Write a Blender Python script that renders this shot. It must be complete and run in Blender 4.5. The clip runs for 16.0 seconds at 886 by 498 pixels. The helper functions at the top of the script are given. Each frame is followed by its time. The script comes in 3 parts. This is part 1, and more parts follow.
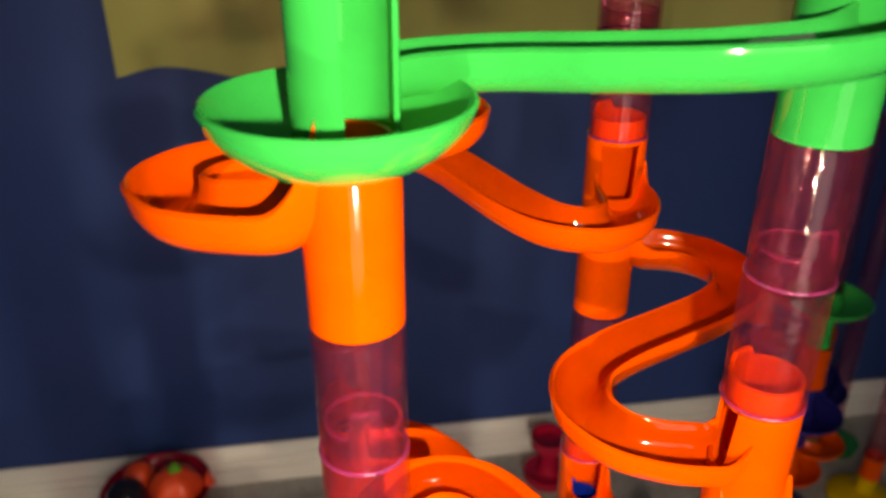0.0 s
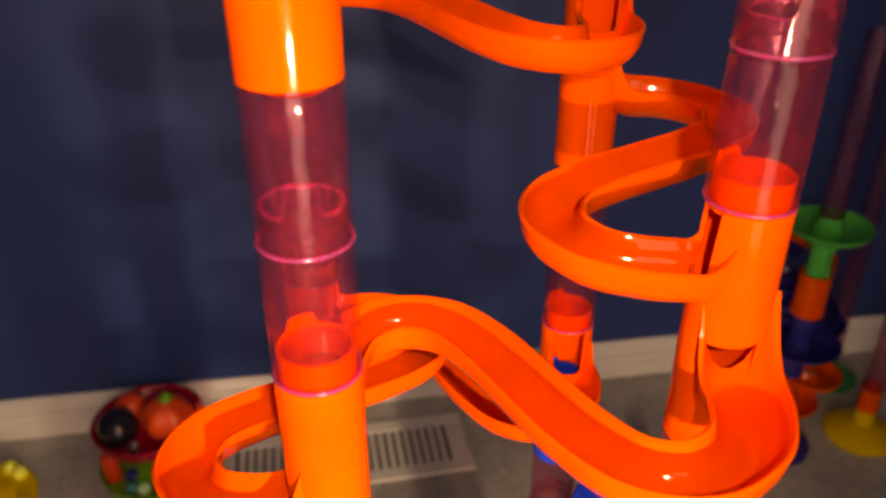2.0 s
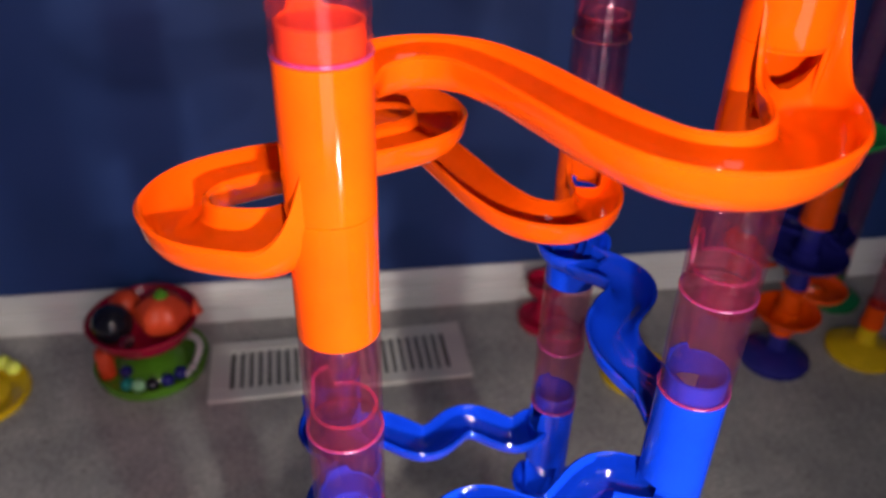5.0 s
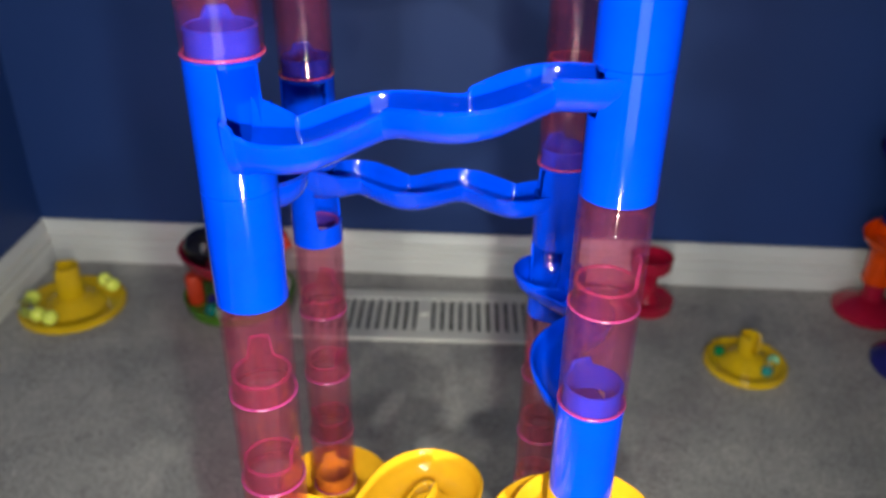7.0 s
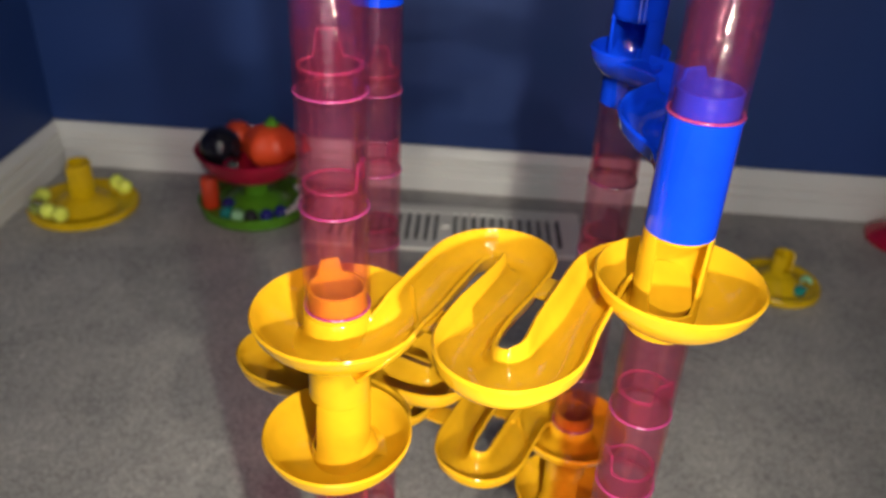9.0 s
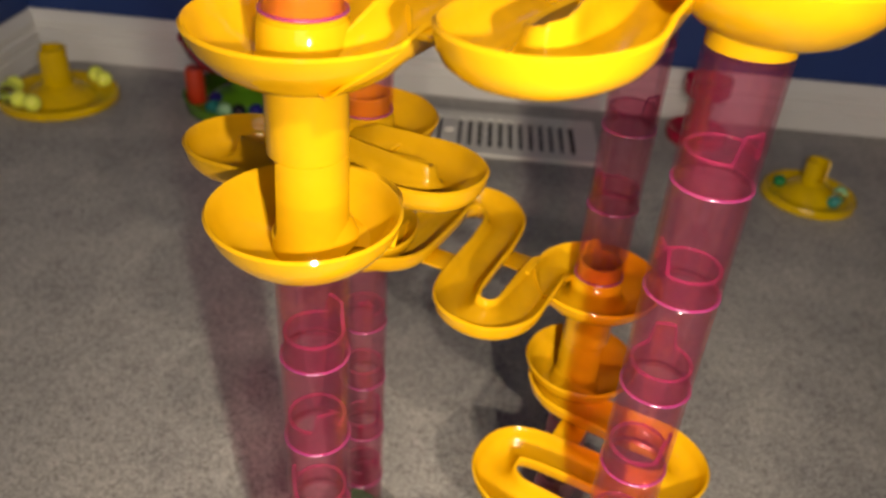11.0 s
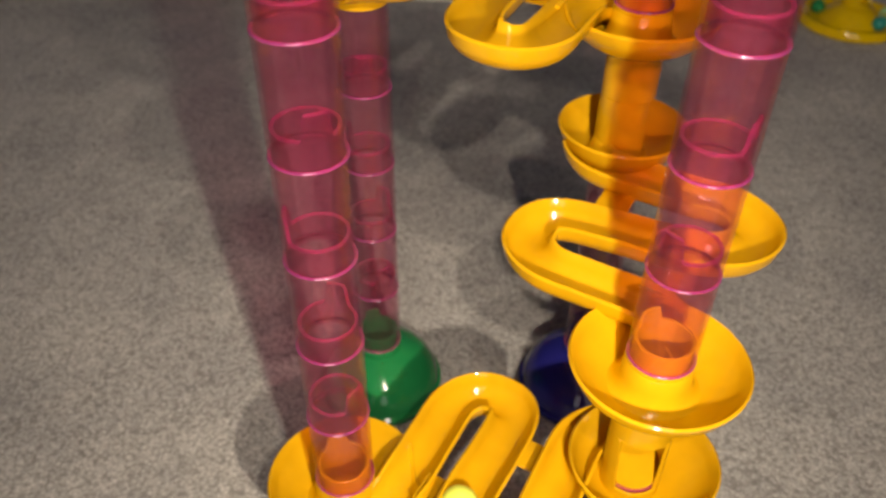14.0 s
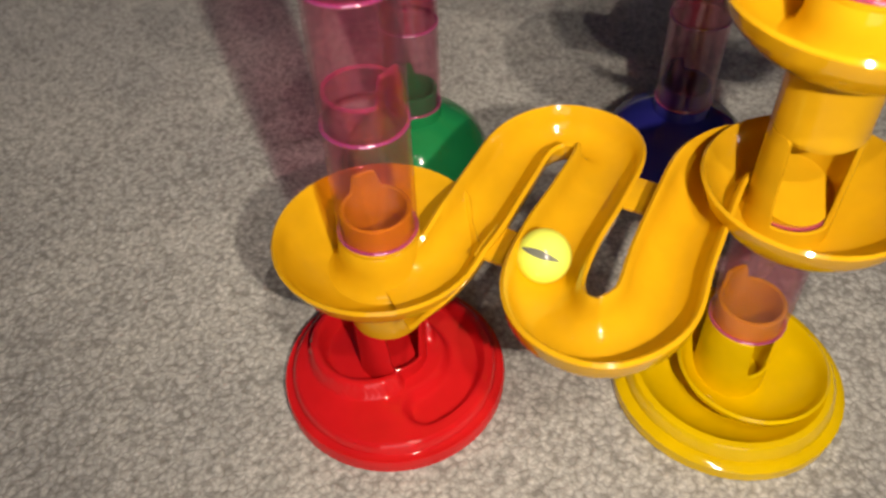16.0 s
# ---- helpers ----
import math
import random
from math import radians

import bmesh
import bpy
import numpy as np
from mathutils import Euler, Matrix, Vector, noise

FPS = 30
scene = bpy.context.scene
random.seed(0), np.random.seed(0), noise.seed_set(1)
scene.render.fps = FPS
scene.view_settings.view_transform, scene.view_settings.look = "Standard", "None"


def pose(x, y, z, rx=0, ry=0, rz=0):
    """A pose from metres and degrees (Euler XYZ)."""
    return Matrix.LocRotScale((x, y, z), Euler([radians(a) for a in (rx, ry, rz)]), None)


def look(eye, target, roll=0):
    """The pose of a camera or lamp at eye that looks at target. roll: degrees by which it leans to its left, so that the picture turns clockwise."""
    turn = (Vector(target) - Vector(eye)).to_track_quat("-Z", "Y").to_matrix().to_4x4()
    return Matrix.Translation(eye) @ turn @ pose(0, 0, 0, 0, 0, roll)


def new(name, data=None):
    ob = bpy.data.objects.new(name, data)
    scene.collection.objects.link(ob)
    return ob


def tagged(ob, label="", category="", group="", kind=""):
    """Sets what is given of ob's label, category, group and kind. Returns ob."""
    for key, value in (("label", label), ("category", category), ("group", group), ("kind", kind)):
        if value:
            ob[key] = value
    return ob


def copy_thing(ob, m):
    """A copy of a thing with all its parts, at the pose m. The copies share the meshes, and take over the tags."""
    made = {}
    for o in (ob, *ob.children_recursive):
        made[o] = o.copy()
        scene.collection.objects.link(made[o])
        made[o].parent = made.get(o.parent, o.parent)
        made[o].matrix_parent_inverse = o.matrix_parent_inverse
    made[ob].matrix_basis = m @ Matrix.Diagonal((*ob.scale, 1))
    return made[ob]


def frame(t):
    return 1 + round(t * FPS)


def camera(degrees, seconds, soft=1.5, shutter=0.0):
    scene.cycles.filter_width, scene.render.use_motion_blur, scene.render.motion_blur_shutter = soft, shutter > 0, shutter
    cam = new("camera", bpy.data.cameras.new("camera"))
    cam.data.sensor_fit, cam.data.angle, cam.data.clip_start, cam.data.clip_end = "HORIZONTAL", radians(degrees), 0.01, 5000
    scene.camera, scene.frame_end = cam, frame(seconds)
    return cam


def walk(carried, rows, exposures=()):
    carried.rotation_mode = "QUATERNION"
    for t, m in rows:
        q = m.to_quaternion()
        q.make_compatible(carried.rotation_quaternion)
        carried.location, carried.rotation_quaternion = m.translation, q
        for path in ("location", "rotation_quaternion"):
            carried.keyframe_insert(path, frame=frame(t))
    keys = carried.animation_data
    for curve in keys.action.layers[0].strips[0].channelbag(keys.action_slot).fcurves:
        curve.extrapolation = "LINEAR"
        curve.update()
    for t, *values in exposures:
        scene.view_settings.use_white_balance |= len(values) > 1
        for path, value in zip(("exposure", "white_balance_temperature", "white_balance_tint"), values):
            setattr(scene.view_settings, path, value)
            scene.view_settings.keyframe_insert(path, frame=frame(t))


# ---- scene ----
# fitted path of the hand-held camera: x, y, z, tilt, roll, heading
PATH = (
  (0.0, pose(-0.0118, -0.1817, 1.0028, 63.2186, -0.0378, -10.8027)),
  (0.5, pose(-0.0064, -0.1807, 0.9963, 62.6096, 0.4765, -11.0529)),
  (1.0, pose(-0.0029, -0.1733, 0.9909, 61.7980, 0.3722, -10.7202)),
  (1.5, pose(-0.0025, -0.1731, 0.9770, 60.9913, 0.0377, -11.2847)),
  (2.0, pose(0.0014, -0.1857, 0.9486, 60.3707, 0.0153, -10.6423)),
  (2.5, pose(-0.0073, -0.1900, 0.9159, 59.5426, -0.1911, -10.8132)),
  (3.0, pose(-0.0034, -0.1836, 0.9045, 58.4821, -0.1150, -9.9967)),
  (3.2, pose(-0.0122, -0.1876, 0.9034, 58.4232, -0.3415, -10.2042)),
  (5.5, pose(0.0019, -0.1993, 0.8456, 56.3415, -1.5053, -9.5700)),
  (6.0, pose(0.0293, -0.2396, 0.8017, 58.6059, -2.2249, -5.8963)),
  (6.5, pose(0.0812, -0.2474, 0.7597, 60.0384, -1.0710, -0.5940)),
  (7.0, pose(0.0733, -0.2410, 0.7003, 61.0531, -0.7198, 1.6961)),
  (7.5, pose(0.0611, -0.2462, 0.6618, 61.9678, -1.3124, 3.0271)),
  (8.0, pose(0.0533, -0.2507, 0.6378, 61.6292, -1.9784, 3.1202)),
  (8.5, pose(0.0534, -0.2640, 0.6190, 61.3568, -2.2127, 2.9351)),
  (9.0, pose(0.0465, -0.2565, 0.5968, 59.2384, -2.4027, 2.8597)),
  (9.5, pose(0.0343, -0.2541, 0.5589, 57.8311, -2.7658, 2.6810)),
  (9.7, pose(0.0233, -0.2529, 0.5476, 57.0482, -3.5489, 2.5884)),
  (11.8, pose(0.0619, -0.1971, 0.4667, 55.5784, -2.2154, 4.5438)),
  (12.0, pose(0.0613, -0.1935, 0.4635, 54.7365, -1.7494, 4.7772)),
  (12.5, pose(0.0597, -0.2027, 0.4473, 54.3105, -1.5646, 4.1615)),
  (13.0, pose(0.0670, -0.2088, 0.4257, 53.4277, -0.9690, 3.1517)),
  (13.5, pose(0.0565, -0.2131, 0.3967, 52.3337, 0.3243, 3.2097)),
  (14.0, pose(0.0503, -0.2127, 0.3842, 50.8403, -0.5413, 2.5330)),
  (14.5, pose(0.0534, -0.2067, 0.3517, 49.2708, -0.0049, 1.6006)),
  (15.0, pose(0.0502, -0.2022, 0.3172, 47.4647, 0.6855, 0.8163)),
  (15.5, pose(0.0406, -0.1934, 0.2882, 45.7352, 0.4967, 0.3839)),
  (16.0, pose(0.0340, -0.1810, 0.2583, 44.0224, 1.6916, 2.5387)),
)
cam = camera(57.76, 16.0, soft=2.6)
cam.data.dof.use_dof, cam.data.dof.focus_distance, cam.data.dof.aperture_fstop = True, 0.28, 13.0
walk(cam, PATH, exposures=(
    (0.0, 0.0, 9200, 10), (0.7, 0.0, 11300, 12), (1.5, 0.05, 14500, 22), (2.0, 0.05, 14500, 30), (2.6, 0.05, 8800, 26), (3.2, 0.05, 7000, 18),
    (5.5, 0.05, 6700, 16), (6.5, 0.5, 6500, 6), (7.0, 0.36, 6400, 2), (8.0, 0.25, 6600, 3), (9.0, 0.1, 6900, 7), (12.0, -0.05, 8200, 12), (14.0, -0.05, 7900, 12), (16.0, -0.15, 7500, 10)))

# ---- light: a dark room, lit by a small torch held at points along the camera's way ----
# even pale fill, added to lift the darks; enters by the south doorway
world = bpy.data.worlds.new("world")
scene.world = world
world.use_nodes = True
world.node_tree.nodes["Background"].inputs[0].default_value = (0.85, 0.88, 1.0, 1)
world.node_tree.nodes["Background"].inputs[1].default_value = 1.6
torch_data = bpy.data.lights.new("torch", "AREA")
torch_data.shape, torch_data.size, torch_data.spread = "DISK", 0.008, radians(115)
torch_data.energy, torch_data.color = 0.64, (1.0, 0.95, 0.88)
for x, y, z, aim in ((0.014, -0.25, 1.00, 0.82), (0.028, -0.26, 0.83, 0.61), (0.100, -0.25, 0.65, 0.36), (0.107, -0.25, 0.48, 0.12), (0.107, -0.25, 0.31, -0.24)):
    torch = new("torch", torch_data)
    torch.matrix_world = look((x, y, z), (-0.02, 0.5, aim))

# ---- materials ----
def nodes_of(name):
    m = bpy.data.materials.new(name)
    m.use_nodes = True
    t = m.node_tree
    return m, t, t.nodes["Principled BSDF"]

def noise_node(t, scale, detail=4.0, rough=0.6):
    c = t.nodes.new("ShaderNodeTexCoord")
    n = t.nodes.new("ShaderNodeTexNoise")
    n.inputs["Scale"].default_value, n.inputs["Detail"].default_value, n.inputs["Roughness"].default_value = scale, detail, rough
    t.links.new(c.outputs["Object"], n.inputs["Vector"])
    return n

def ramp(t, src, stops):
    r = t.nodes.new("ShaderNodeValToRGB")
    e = r.color_ramp.elements
    e[0].position, e[0].color = stops[0][0], (*stops[0][1], 1)
    e[1].position, e[1].color = stops[-1][0], (*stops[-1][1], 1)
    for p, c in stops[1:-1]:
        k = e.new(p)
        k.color = (*c, 1)
    t.links.new(src, r.inputs[0])
    return r

def bump(t, src, strength, dist, bsdf):
    b = t.nodes.new("ShaderNodeBump")
    b.inputs["Strength"].default_value, b.inputs["Distance"].default_value = strength, dist
    t.links.new(src, b.inputs["Height"])
    t.links.new(b.outputs[0], bsdf.inputs["Normal"])
    return b

def plastic(name, col, rough=0.075):
    """Moulded toy plastic: glossy, slightly uneven, with scuffs in the gloss."""
    m, t, p = nodes_of(name)
    n = noise_node(t, 45, 3)
    lo, hi = tuple(c * 0.9 for c in col), tuple(min(1, c * 1.08) for c in col)
    r = ramp(t, n.outputs["Fac"], ((0.3, lo), (0.7, hi)))
    t.links.new(r.outputs[0], p.inputs["Base Color"])
    n2 = noise_node(t, 260, 4)
    r2 = ramp(t, n2.outputs["Fac"], ((0.35, (rough * 0.75,) * 3), (0.75, (rough * 1.5,) * 3)))
    t.links.new(r2.outputs[0], p.inputs["Roughness"])
    bump(t, n2.outputs["Fac"], 0.05, 0.0003, p)
    p.inputs["IOR"].default_value = 1.5
    return m

M_YELLOW = plastic("yellow_plastic", (0.62, 0.325, 0.013))
M_ORANGE = plastic("orange_plastic", (0.86, 0.080, 0.002))
M_BLUE = plastic("blue_plastic", (0.001, 0.040, 0.58))
M_GREEN = plastic("green_plastic", (0.005, 0.41, 0.075))
M_RED = plastic("red_plastic", (0.62, 0.012, 0.016))
M_DKGREEN = plastic("dark_green_plastic", (0.005, 0.20, 0.06))
M_NAVY = plastic("navy_plastic", (0.02, 0.02, 0.20))
M_LIME = plastic("lime_plastic", (0.10, 0.30, 0.02))
M_BALL_RED = plastic("ball_red", (0.75, 0.07, 0.02), 0.4)
M_BALL_DARK = plastic("ball_dark", (0.012, 0.012, 0.02), 0.15)
M_CRIMSON = plastic("crimson_plastic", (0.42, 0.008, 0.04))
M_YTRAY = plastic("tray_yellow_plastic", (0.72, 0.46, 0.01))
M_TEAL = plastic("teal_glass", (0.01, 0.25, 0.22), 0.1)
M_LEMON = plastic("lemon_glass", (0.85, 0.92, 0.14), 0.08)
M_BLADE = plastic("marble_blade", (0.16, 0.16, 0.13), 0.1)
M_MINT = plastic("mint_glass", (0.35, 0.75, 0.4), 0.1)

def clear_plastic(name, tint, haze=0.05, shine=0.022, cloud=(1.0, 0.20, 0.40)):
    """Thin see-through tinted plastic: light passes straight, with a glossy skin."""
    m = bpy.data.materials.new(name)
    m.use_nodes = True
    t = m.node_tree
    t.nodes.clear()
    out = t.nodes.new("ShaderNodeOutputMaterial")
    tr = t.nodes.new("ShaderNodeBsdfTransparent")
    gl = t.nodes.new("ShaderNodeBsdfGlossy")
    df = t.nodes.new("ShaderNodeBsdfDiffuse")
    fr = t.nodes.new("ShaderNodeLayerWeight")
    pw = t.nodes.new("ShaderNodeMath")
    pw.operation = "POWER"
    pw.inputs[1].default_value = 3.5
    ma = t.nodes.new("ShaderNodeMath")
    ma.operation = "MULTIPLY_ADD"
    ma.inputs[1].default_value, ma.inputs[2].default_value = 0.25, shine
    t.links.new(fr.outputs["Facing"], pw.inputs[0])
    t.links.new(pw.outputs[0], ma.inputs[0])
    mx, mx2 = t.nodes.new("ShaderNodeMixShader"), t.nodes.new("ShaderNodeMixShader")
    n = noise_node(t, 90, 3)
    r = ramp(t, n.outputs["Fac"], ((0.3, tuple(c * 0.975 for c in tint)), (0.7, tint)))
    t.links.new(r.outputs[0], tr.inputs["Color"])
    df.inputs["Color"].default_value = (*cloud, 1)
    gl.inputs["Roughness"].default_value = 0.045
    gl.inputs["Color"].default_value = (1, 1, 1, 1)
    b = t.nodes.new("ShaderNodeBump")
    b.inputs["Strength"].default_value, b.inputs["Distance"].default_value = 0.5, 0.0010
    n3 = noise_node(t, 120, 2)
    t.links.new(n3.outputs["Fac"], b.inputs["Height"])
    t.links.new(b.outputs[0], gl.inputs["Normal"])
    rf, mx3 = t.nodes.new("ShaderNodeBsdfRefraction"), t.nodes.new("ShaderNodeMixShader")
    rf.inputs["IOR"].default_value, rf.inputs["Roughness"].default_value = 1.42, 0.0
    t.links.new(r.outputs[0], rf.inputs["Color"])
    mx3.inputs[0].default_value = 0.10
    t.links.new(tr.outputs[0], mx3.inputs[1])
    t.links.new(rf.outputs[0], mx3.inputs[2])
    mx2.inputs[0].default_value = haze
    t.links.new(mx3.outputs[0], mx2.inputs[1])
    t.links.new(df.outputs[0], mx2.inputs[2])
    t.links.new(ma.outputs[0], mx.inputs[0])
    t.links.new(mx2.outputs[0], mx.inputs[1])
    t.links.new(gl.outputs[0], mx.inputs[2])
    t.links.new(mx.outputs[0], out.inputs["Surface"])
    return m

M_PINK = clear_plastic("clear_pink_plastic", (1.0, 0.835, 0.878), 0.014, 0.03)
# light gathered in rim and lip edges, put in as cloudy brighter pink
M_PINK_RING = clear_plastic("clear_pink_plastic_glow_rim", (1.0, 0.60, 0.80), 0.26, 0.34, (1.0, 0.13, 0.54))
M_PINK_LIP = clear_plastic("clear_pink_plastic_glow_lip", (1.0, 0.60, 0.78), 0.22, 0.22, (1.0, 0.13, 0.46))
M_PINK_NECK = clear_plastic("clear_pink_plastic_neck", (1.0, 0.79, 0.855), 0.020, 0.04)

def glass_marble():
    m, t, p = nodes_of("clear_marble_glass")
    p.inputs["Transmission Weight"].default_value = 1.0
    p.inputs["Roughness"].default_value = 0.02
    p.inputs["IOR"].default_value = 1.5
    p.inputs["Base Color"].default_value = (0.92, 0.97, 0.95, 1)
    return m
M_GLASS = glass_marble()

def carpet():
    m, t, p = nodes_of("carpet")
    c = t.nodes.new("ShaderNodeTexCoord")
    warp = noise_node(t, 260, 2)
    mixv = t.nodes.new("ShaderNodeMixRGB")
    mixv.inputs[0].default_value = 0.004
    t.links.new(c.outputs["Object"], mixv.inputs[1])
    t.links.new(warp.outputs["Color"], mixv.inputs[2])
    v = t.nodes.new("ShaderNodeTexVoronoi")
    v.inputs["Scale"].default_value = 430
    t.links.new(mixv.outputs[0], v.inputs["Vector"])
    n = noise_node(t, 900, 3, 0.7)
    mid = noise_node(t, 110, 3, 0.6)
    big = noise_node(t, 11, 4, 0.6)
    tuft = ramp(t, v.outputs["Color"], ((0.1, (0.50, 0.485, 0.465)), (0.9, (0.66, 0.64, 0.615))))
    # shade between tufts, put into the colour: darker towards each cell's edge
    tuft_shade = ramp(t, v.outputs["Distance"], ((0.25, (1.0, 1.0, 1.0)), (0.85, (0.54, 0.53, 0.52))))
    fine = ramp(t, n.outputs["Fac"], ((0.3, (0.85, 0.85, 0.85)), (0.7, (1.08, 1.08, 1.08))))
    clump = ramp(t, mid.outputs["Fac"], ((0.35, (0.90, 0.90, 0.90)), (0.65, (1.06, 1.06, 1.06))))
    patch = ramp(t, big.outputs["Fac"], ((0.35, (0.80, 0.80, 0.81)), (0.65, (1.06, 1.05, 1.03))))
    last = tuft
    for layer in (tuft_shade, fine, clump, patch):
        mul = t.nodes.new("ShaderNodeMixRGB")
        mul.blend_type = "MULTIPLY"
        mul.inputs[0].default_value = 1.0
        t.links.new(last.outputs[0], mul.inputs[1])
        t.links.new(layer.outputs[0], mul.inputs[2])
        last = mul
    t.links.new(last.outputs[0], p.inputs["Base Color"])
    p.inputs["Roughness"].default_value = 0.95
    p.inputs["Specular IOR Level"].default_value = 0.1
    add = t.nodes.new("ShaderNodeMath")
    add.operation = "SUBTRACT"
    t.links.new(mid.outputs["Fac"], add.inputs[0])
    t.links.new(v.outputs["Distance"], add.inputs[1])
    bump(t, add.outputs[0], 0.35, 0.0016, p)
    return m
M_CARPET = carpet()

def painted(name, col, rough=0.55, grain=220, var=0.06):
    m, t, p = nodes_of(name)
    n = noise_node(t, 2.2, 3)
    r = ramp(t, n.outputs["Fac"], ((0.3, tuple(c * (1 - var) for c in col)), (0.7, tuple(min(1, c * (1 + var)) for c in col))))
    t.links.new(r.outputs[0], p.inputs["Base Color"])
    p.inputs["Roughness"].default_value = rough
    n2 = noise_node(t, grain, 3)
    bump(t, n2.outputs["Fac"], 0.25, 0.0008, p)
    return m
M_WALL = painted("navy_wall_paint", (0.011, 0.042, 0.185), 0.6)
M_CEIL = painted("ceiling_paint", (0.7, 0.7, 0.68), 0.8)
M_TRIM = painted("white_trim_paint", (0.74, 0.73, 0.70), 0.4, 60, 0.04)
M_VENT = painted("vent_enamel", (0.74, 0.72, 0.66), 0.4, 90, 0.04)
M_VENT_SHADE = painted("vent_shade", (0.03, 0.03, 0.03), 0.8)
M_CLOTH = painted("olive_cloth", (0.48, 0.46, 0.15), 0.9, 600, 0.15)

# ---- mesh helpers ----
def part(name, bm, mat, parent=None, label="", smooth=True):
    me = bpy.data.meshes.new(name)
    bmesh.ops.recalc_face_normals(bm, faces=bm.faces)
    bm.to_mesh(me)
    bm.free()
    me.materials.append(mat)
    if smooth:
        me.shade_smooth()
        me.set_sharp_from_angle(angle=radians(42))
    ob = new(name, me)
    if parent:
        ob.parent = parent
    if label:
        ob["label"] = label
    return ob

def thing(name, x, y, z, label, category, group="", kind=""):
    e = new(name)
    e.location = (x, y, z)
    e.empty_display_size = 0.02
    return tagged(e, label, category, group, kind)

def lathe(profile, n=40, cx=0.0, cy=0.0, bm=None):
    """Closed solid of revolution from an (r, z) outline."""
    bm = bm or bmesh.new()
    rings = []
    for r, z in profile:
        if r < 1e-6:
            rings.append([bm.verts.new((cx, cy, z))])
        else:
            rings.append([bm.verts.new((cx + r * math.cos(2 * math.pi * i / n), cy + r * math.sin(2 * math.pi * i / n), z)) for i in range(n)])
    for a, b in zip(rings, rings[1:]):
        for i in range(n):
            j = (i + 1) % n
            if len(a) == 1 and len(b) == 1:
                continue
            if len(a) == 1:
                bm.faces.new((a[0], b[i], b[j]))
            elif len(b) == 1:
                bm.faces.new((a[i], b[0], a[j]))
            else:
                bm.faces.new((a[i], b[i], b[j], a[j]))
    return bm

def ring(ro, ri, z0, z1, n=40, bev=0.0005):
    """Tube wall with softened edges."""
    p = [(ri, z0 + bev), (ri + bev, z0), (ro - bev, z0), (ro, z0 + bev), (ro, z1 - bev), (ro - bev, z1), (ri + bev, z1), (ri, z1 - bev), (ri, z0 + bev)]
    bm = lathe(p, n)
    bmesh.ops.remove_doubles(bm, verts=bm.verts, dist=1e-6)
    return bm

def slotted(ro, ri, z0, z1, slots, n=64, soft=0.16):
    """Tube wall whose top edge drops where it is cut open. slots: (angle, half width, z) in radians."""
    bm = bmesh.new()
    rows = []
    for i in range(n):
        a = 2 * math.pi * i / n
        top = z1
        for ang, half, zs in slots:
            d = abs((a - ang + math.pi) % (2 * math.pi) - math.pi)
            k = min(1.0, max(0.0, (d - half) / soft + 0.5))
            k = k * k * (3 - 2 * k)
            top = min(top, zs + (z1 - zs) * k)
        c, s = math.cos(a), math.sin(a)
        mid = (ro + ri) / 2
        rows.append([bm.verts.new((r * c, r * s, z)) for r, z in ((ri, z0), (ro, z0), (ro, top - 0.0004), (mid, top), (ri, top - 0.0004))])
    for i in range(n):
        a, b = rows[i], rows[(i + 1) % n]
        for k in range(5):
            bm.faces.new((a[k], b[k], b[(k + 1) % 5], a[(k + 1) % 5]))
    return bm

def spline(pts, per=7):
    """Smooth curve through the points."""
    p = [Vector(q) for q in pts]
    p = [p[0] * 2 - p[1]] + p + [p[-1] * 2 - p[-2]]
    out = []
    for i in range(1, len(p) - 2):
        for k in range(per):
            t = k / per
            a, b, c, d = p[i - 1:i + 3]
            out.append(0.5 * ((2 * b) + (c - a) * t + (2 * a - 5 * b + 4 * c - d) * t * t + (3 * b - a - 3 * c + d) * t ** 3))
    out.append(p[-2])
    return out

